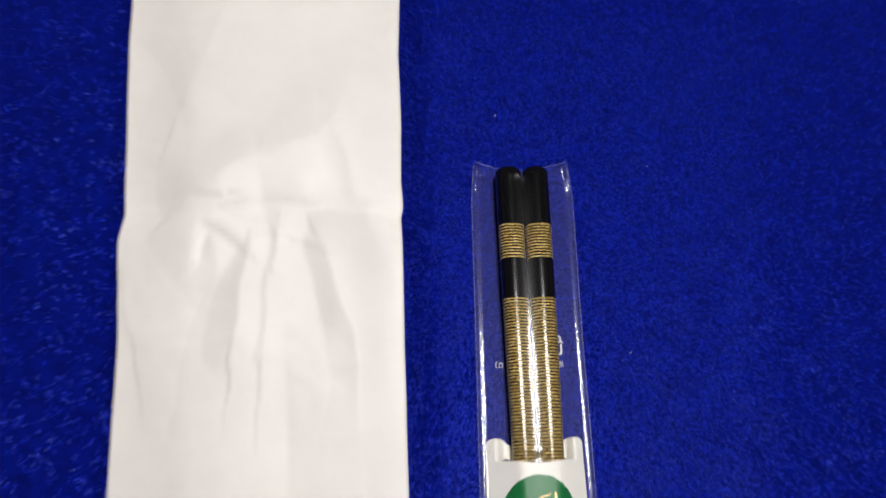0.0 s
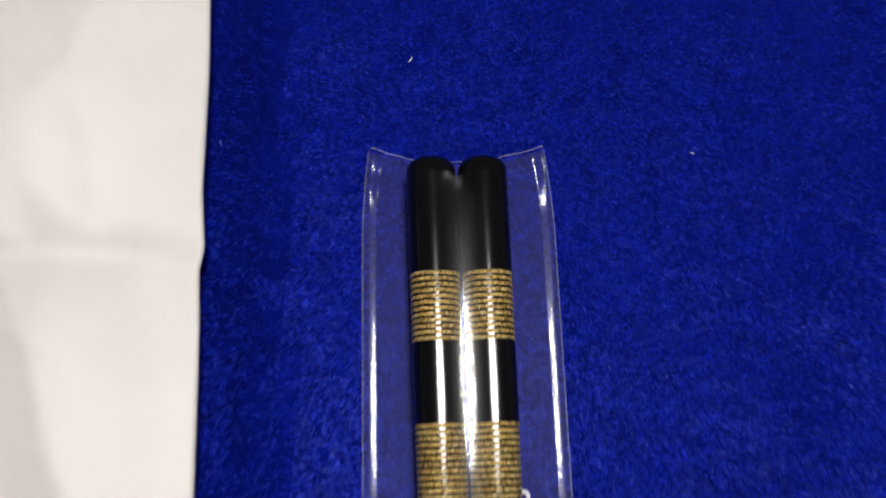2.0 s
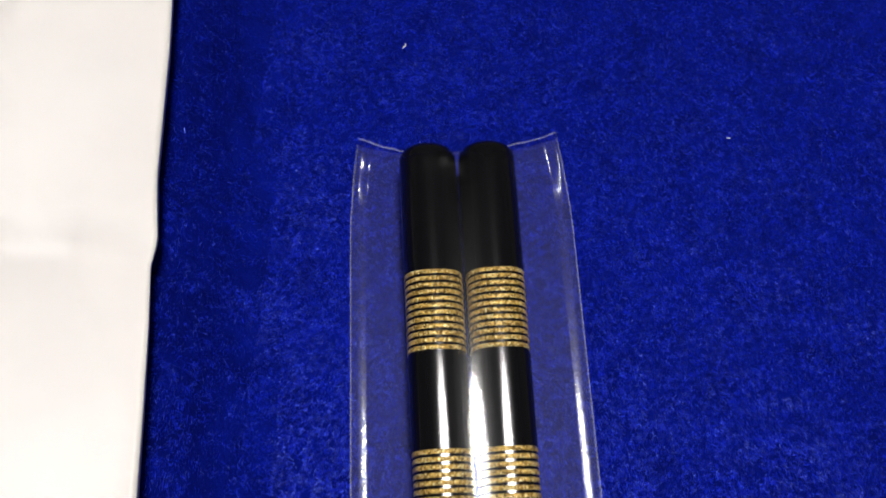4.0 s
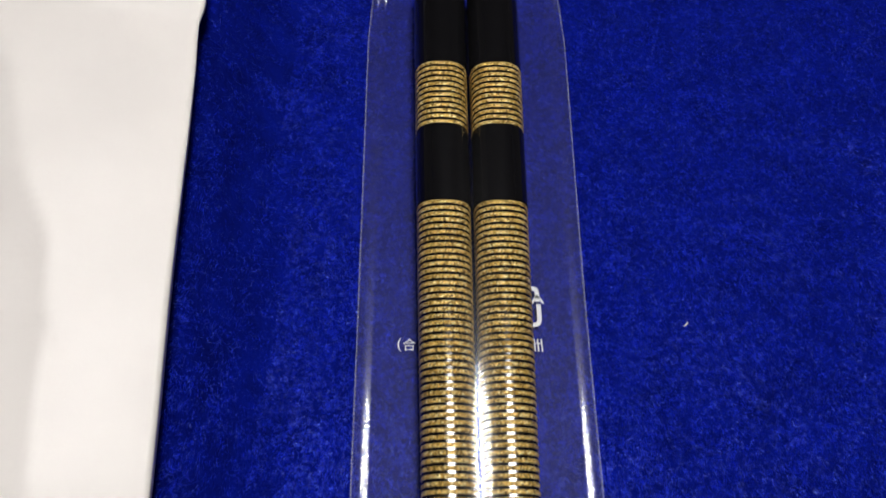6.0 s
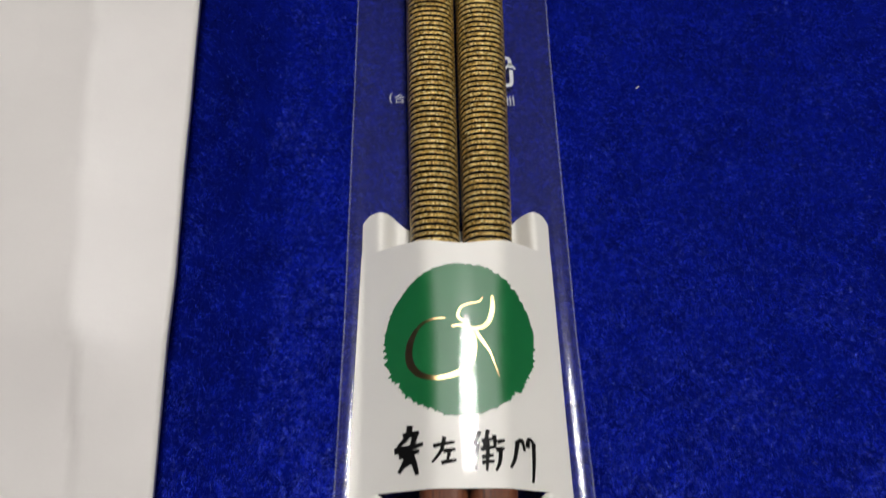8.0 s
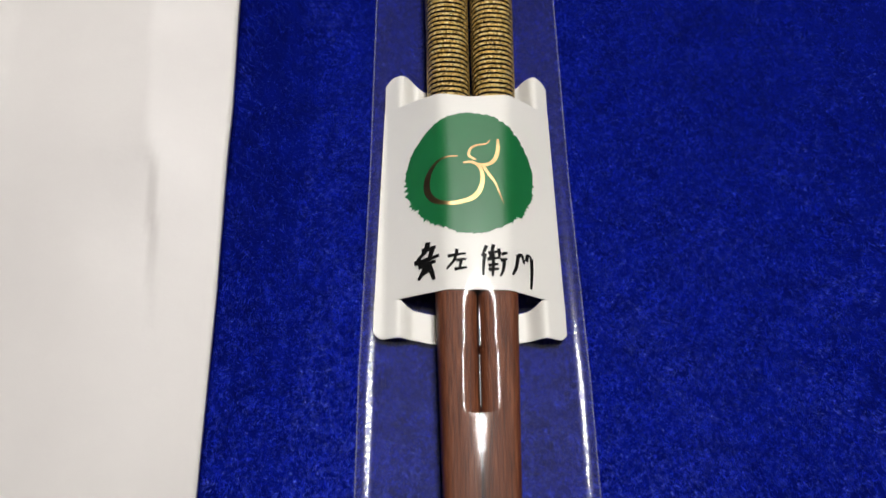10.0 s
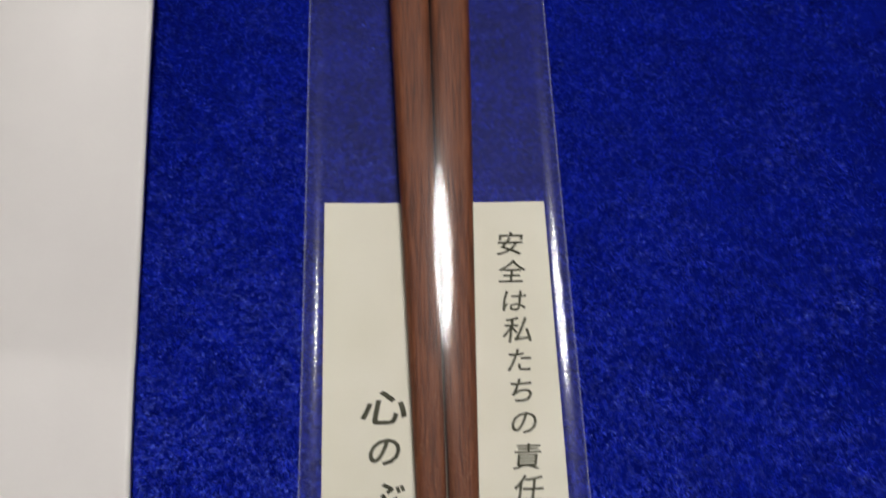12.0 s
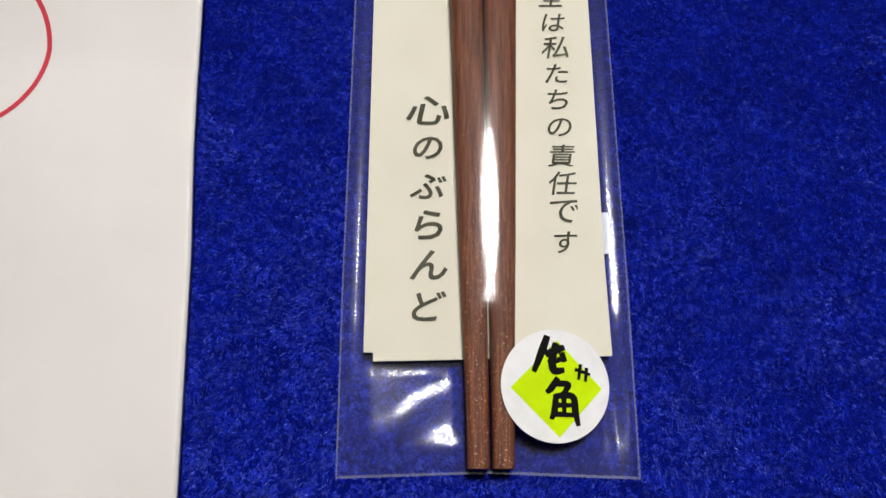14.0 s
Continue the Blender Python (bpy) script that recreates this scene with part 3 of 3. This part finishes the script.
def stroke(points, widths, height):
    """A flat brush stroke through points, lying on a surface."""
    pts = [Vector((*p, 0)) for p in points]
    fine, wide = [], []
    for k in range(len(pts) - 1):
        p0, p1, p2, p3 = pts[max(0, k - 1)], pts[k], pts[k + 1], pts[min(len(pts) - 1, k + 2)]
        for s in range(5):
            t = s / 5
            fine.append(0.5 * (2 * p1 + (p2 - p0) * t + (2 * p0 - 5 * p1 + 4 * p2 - p3) * t * t + (3 * p1 - p0 - 3 * p2 + p3) * t ** 3))
            wide.append(widths[k] * (1 - t) + widths[k + 1] * t)
    fine.append(pts[-1])
    wide.append(widths[-1])
    verts, faces = [], []
    for i, p in enumerate(fine):
        d = (fine[min(i + 1, len(fine) - 1)] - fine[max(i - 1, 0)]).normalized()
        for s in (-1, 1):
            u, v = p.x - d.y * wide[i] * s, p.y + d.x * wide[i] * s
            verts.append((u, v, height(u, v)))
    for i in range(len(fine) - 1):
        faces.append((2 * i, 2 * i + 2, 2 * i + 3, 2 * i + 1))
    return verts, faces


build_card()


# ---- writing ----
def glyph(char, u, v, size, z, weight=0.0, squash=1.0, slant=0.0):
    """One character of the built-in font as a mesh centred on (u, v), in millimetres."""
    cu = bpy.data.curves.new("glyph", "FONT")
    cu.body, cu.size, cu.resolution_u, cu.offset = char, 1.0, 3, weight
    cu.shear = slant
    tmp = new("glyph", cu)
    bpy.context.view_layer.update()
    me = bpy.data.meshes.new_from_object(tmp.evaluated_get(bpy.context.evaluated_depsgraph_get()))
    bpy.data.objects.remove(tmp)
    if not me.vertices:
        return [], []
    co = np.array([tuple(p.co) for p in me.vertices])
    lo, hi = co.min(0), co.max(0)
    mid = (lo + hi) / 2
    k = size / max(hi[0] - lo[0], hi[1] - lo[1], 0.5)
    verts = [(u + (c[0] - mid[0]) * k * squash, v + (c[1] - mid[1]) * k, z) for c in co]
    return verts, [tuple(p.vertices) for p in me.polygons]


# ---- printed slips ----
def build_slip():
    ob = thing("paper_slip", 0, -76, 0.6, "cream paper slip printed with a grey brushed motto", "paper")
    curl = lambda u, v: 1.05 + 0.12 * wob(u, v, 12, 3) + 0.25 * smooth_step((abs(u) - 9) / 5)
    front = slab(lin(0, 1, 30), lin(0, 1, 40), lambda q, w: (lambda v: (lambda u: (u, v + 0.025 * u * (1 - w) , curl(u, v)))(interp(v, [(-105, -13.3), (-93, -13.7), (-47, -14.3)]) + q * interp(v, [(-105, 28), (-47, 28.3)])))(-104.8 + 57.9 * w), 0.12)
    back = slab(lin(-14.5, 14.0, 20), lin(-104.2, -46.6, 20), lambda u, v: (u, v - 0.01 * u, 0.8 + 0.2 * smooth_step((abs(u) - 9) / 5)), 0.12)
    part("front_sheet", front, SLIP, ob)
    part("back_sheet", back, SLIP, ob)
    for char, v, s in zip("心のぶらんど", (-72.9, -78.1, -83.3, -88.3, -93.4, -98.5), (4.3, 3.4, 4.2, 3.8, 4.2, 3.8)):
        part("character", glyph(char, -7.2 + 0.1 * (v + 73) * -0.15, v, s, curl(-7, v) + 0.1, 0.016, 1.3 if char == "心" else 1.1, 0.16), INK, ob, smooth=False)
    for char, v in zip("安全は私たちの責任です", (-52.5, -56.2, -60.1, -63.8, -67.6, -71.3, -75.2, -79.1, -82.8, -86.5, -90.5)):
        part("character", glyph(char, interp(v, [(-90.5, 9.9), (-52.5, 9.2)]), v, 3.25 if char not in "のちたはす" else 2.8, curl(9.5, v) + 0.1, 0.006, 1.1, 0.16), INK, ob, smooth=False)
    part("tab", slab(lin(13.6, 15.2, 4), lin(-91.8, -86.5, 5), lambda u, v: (u, v, 0.75), 0.1), TAPE, ob, "small white tab")


build_slip()

# ---- clear plastic bag ----
HALF = [(-118.4, 17.2), (-95, 17.2), (-57, 16.8), (-13, 16.5), (20, 15.6), (64, 15.2), (106, 15.2), (114, 14.7), (118.6, 14.2)]
MID = [(-118.4, 0.0), (-57, -0.2), (20, -0.5), (64, -0.6), (118.6, -0.4)]


def film_z(d, v, half, mid):
    """Height of the upper film d millimetres off the bag's middle line."""
    edge_in = half - abs(d)
    u = d + mid - gap_u(v)
    off = (mid - gap_u(v)) * (1 if d > 0 else -1)
    over = 0.3 + 0.5 * smooth_step((33 - v) / 2.5) * smooth_step((v + 14) / 12.5)
    end = smooth_step((118.6 - v) / 5.0) * smooth_step((v + 119.5) / 17.0)
    low = 1.2 + 1.6 * smooth_step((v - 108) / 9) * (abs(d) / half) ** 2
    r = 0.7
    rim = 0.35 + (low - 0.35) * math.sqrt(max(0.0, 1 - max(0.0, 1 - edge_in / r) ** 2))
    z = tent(u, v, over, half - 2.4 + off, low, 1.8) if edge_in > 2.4 else low
    c = dia(min(max(v, -117.3), 116)) / 2
    # drawn tight over the pair, with a slight crown
    z += 0.025 * max(0.0, c * c - u * u)
    # pressed into the groove below the card
    z -= (1.6 * smooth_step((v + 18.6) / 0.8) * smooth_step((-9.6 - v) / 0.8) + 0.8 * smooth_step((v + 10.4) / 0.8) * smooth_step((-1.0 - v) / 3)) * max(0.0, 1 - abs(u) / 2.0)
    z = low + (z - low) * end + rim - low
    z += (0.10 + 0.03 * wob(v, d, 30, 5)) * math.exp(-((edge_in - 1.2) / 1.0) ** 2)
    z += 0.10 * wob(d, v * 0.25, 5, 4) * min(1.0, max(0.0, abs(u) - c - 1) / 3) * min(1.0, edge_in / 3)
    z += 0.10 * max(0.0, 1 - abs(abs(d) - (half - 3.2 + 0.4 * wob(v, 0, 25, 2))) / 0.3) * smooth_step((72 - v) / 10)
    near_end = 0.25 * smooth_step((-98 - v) / 10) + smooth_step((v - 108) / 6)
    z += near_end * (0.7 * wob(d, v, 5, 7) + 0.4 * wob(d, v, 2.2, 9)) * min(1.0, edge_in / 2)
    z += smooth_step((-97 - v) / 5) * smooth_step((v + 118.4) / 3) * (0.5 * wob(d + 0.5 * v, v, 13, 12) + 0.2 * math.sin(2 * math.pi * (v + 0.35 * abs(d) + 1.5 * wob(d, v, 9, 3)) / 12.5)) * min(1.0, edge_in / 3)
    # soft diagonal folds in the slack film by the seal
    w = smooth_step((v + 118.6) / 4.0) * smooth_step((-102.5 - v) / 3.0) * smooth_step((-1.0 - d) / 3.0) * smooth_step(edge_in / 4.0)
    along = 0.42 * d - 0.9 * v + 1.6 * wob(d, v, 7, 12)
    air = 1.9 - 0.07 * (v + 116) - 0.03 * (d + 8) + (0.2 + 0.16 * wob(d, v, 9, 21)) * math.sin(2 * math.pi * along / 8.6 + 1.2)
    z += (air - z) * w
    return max(z, 0.4)


def build_bag():
    ob = thing("plastic_bag", 0, 0, 0.2, "clear glossy plastic sleeve lying on blue cloth", "bag")
    qs = sorted(set([-1, -0.995, -0.985, -0.97, -0.95, -0.93] + lin(-0.9, 0.9, 61) + [0.93, 0.95, 0.97, 0.985, 0.995, 1]))
    ws = sorted(lin(0, 1, 190) + lin(0.415, 0.465, 40))

    def where(q, w):
        v = -118.4 + 237.0 * w
        half, mid = interp(v, HALF), interp(v, MID)
        d = q * half
        dip = 2.3 * (1 - q * q) * smooth_step((w - 0.96) / 0.04)
        low = -0.6 * (1 - abs(q)) * smooth_step((0.03 - w) / 0.03)
        return v, half, mid, d, v - dip - low

    def front(q, w):
        v, half, mid, d, vv = where(q, w)
        return (mid + d, vv, film_z(d, v, half, mid))

    def back(q, w):
        v, half, mid, d, vv = where(q, w)
        return (mid + d, vv, 0.25 + 0.1 * abs(q) ** 8)

    part("front_film", grid(qs, ws, front), FILM, ob, "clear glossy film")
    rear = part("back_film", grid(lin(-1, 1, 21), lin(0, 1, 60), back), BACK_FILM, ob, "clear film printed with small white marks")
    for q in (-1, 1):
        rows = []
        for w in lin(0, 1, 120):
            v, half, mid, d, vv = where(q, w)
            t = 0.11 + 0.04 * wob(v, q, 9, 4)
            rows += [(mid + d - t, vv, 0.5 + 0.05 * wob(v, 0, 12, q)), (mid + d + t, vv, 0.5)]
        part("side_seam", (rows, [(2 * i, 2 * i + 1, 2 * i + 3, 2 * i + 2) for i in range(119)]), SEAM, ob, "whitish welded edge")
    for w, inner in ((0.0, 0.003), (1.0, 0.998)):
        rows = []
        for q in lin(-1, 1, 80):
            a, b = front(q, w), front(q, inner)
            rows += [(a[0], a[1], a[2] + 0.04), (b[0], a[1] + (0.3 if w == 0 else -0.3), b[2] + 0.06)]
        part("end_seam", (rows, [(2 * i, 2 * i + 2, 2 * i + 3, 2 * i + 1) for i in range(79)]), SEAM, ob, "whitish cut edge")
    z = 0.36
    flat = lambda u, v: z
    pieces = [stroke([(6.6, 65.0), (7.9, 65.0), (8.2, 64.2), (8.2, 63.2)], [0.3, 0.3, 0.3, 0.3], flat), stroke([(7.4, 62.9), (8.2, 63.9), (9.0, 62.9)], [0.12, 0.2, 0.12], flat), stroke([(8.3, 62.8), (8.3, 60.4), (7.6, 59.9), (6.6, 59.9)], [0.3, 0.3, 0.3, 0.3], flat)]
    part("printed_mark", join(*pieces), PRINT, rear, "white printed mark", top=ob)
    part("character", glyph("(", -10.3, 57.1, 1.9, z), PRINT, rear, smooth=False, top=ob)
    part("character", glyph("合", -9.0, 57.1, 1.7, z), PRINT, rear, smooth=False, top=ob)
    part("printed_mark", join(*[stroke([(7.0 + a, 57.9), (7.1 + a, 56.2)], [0.09, 0.09], flat) for a in (0, 0.45, 0.9, 1.4)], stroke([(6.8, 57.3), (8.5, 57.3)], [0.08, 0.08], flat)), PRINT, rear, "white printed mark", top=ob)


build_bag()


# ---- round sticker on the bag ----
def build_sticker():
    cu, cv, r, n = 7.7, -108.1, 6.3, 96
    ob = thing("round_sticker", cu, cv, 2.0, "round white sticker with lime diamond on clear bag", "sticker")
    zc = lambda u, v: 2.75 - 0.14 * (u - cu) + 0.03 * (v - cv)
    ring = [(cu + r * math.cos(2 * math.pi * i / n), cv + 1.02 * r * math.sin(2 * math.pi * i / n)) for i in range(n)]
    v = [(u, w, zc(u, w)) for u, w in ring] + [(u, w, zc(u, w) - 0.1) for u, w in ring]
    f = [tuple(range(n)), tuple(reversed(range(n, 2 * n)))] + [(i, i + n, (i + 1) % n + n, (i + 1) % n) for i in range(n)]
    disc = part("disc", (v, f), LABEL, ob, smooth=False)
    on = lambda u, w: zc(u, w) + 0.07
    corner = [(2.5, -108.4), (8.0, -113.9), (13.1, -108.4), (8.0, -102.9)]
    part("diamond", ([(u, w, zc(u, w) + 0.04) for u, w in corner], [(0, 1, 2, 3)]), LIME, disc, "lime green printed diamond", smooth=False, top=ob)
    strokes = [[(6.9, -102.4), (6.3, -104.0), (5.2, -106.6)], [(6.6, -104.6), (8.0, -104.0), (8.9, -103.7)], [(7.9, -103.2), (7.4, -105.2), (7.6, -106.4), (8.8, -106.3)], [(6.9, -105.6), (8.6, -105.0)], [(8.5, -104.3), (8.9, -105.4)],
               [(10.0, -106.2), (11.8, -106.8)], [(10.7, -105.6), (10.4, -107.4)], [(11.4, -106.0), (11.2, -107.6)],
               [(8.0, -107.2), (7.2, -108.4), (6.6, -108.9)], [(7.8, -107.9), (9.2, -108.0), (8.4, -109.2)], [(7.7, -109.1), (7.5, -110.8), (7.1, -111.9)], [(7.6, -109.3), (9.6, -109.3), (9.9, -111.0), (10.2, -112.6)], [(7.6, -110.3), (9.5, -110.3)], [(7.5, -111.3), (9.7, -111.4)], [(8.6, -109.3), (8.6, -111.3)]]
    for some, lot in ((strokes[:5], 0.48), (strokes[5:8], 0.28), (strokes[8:], 0.4)):
        for n, p in enumerate(some):
            part("brush_stroke", stroke(p, [lot * 0.8] + [lot] * (len(p) - 2) + [lot * 0.6], lambda u, w, n=n: zc(u, w) + 0.07 + 0.008 * n), BLACK_INK, disc, top=ob)


build_sticker()


# ---- lint on the cloth ----
def build_lint(u, v, size, turn):
    ob = thing("lint", u, v, 0.1, "tiny pale fleck of lint on blue cloth", "lint")
    p = [(u + size * (math.cos(turn) * s + 0.25 * math.sin(3 * s + turn)), v + size * math.sin(turn) * s) for s in (-1, -0.4, 0.2, 0.8)]
    part("thread", stroke(p, [0.06, 0.11, 0.1, 0.04], lambda a, b: 0.35), LINT, ob)


for u, v, s, a in ((28.1, 60.1, 0.45, 1.0), (-7.5, 135.2, 0.6, 1.2), (38.5, 117.7, 0.35, 2.9)):
    build_lint(u, v, s, a)
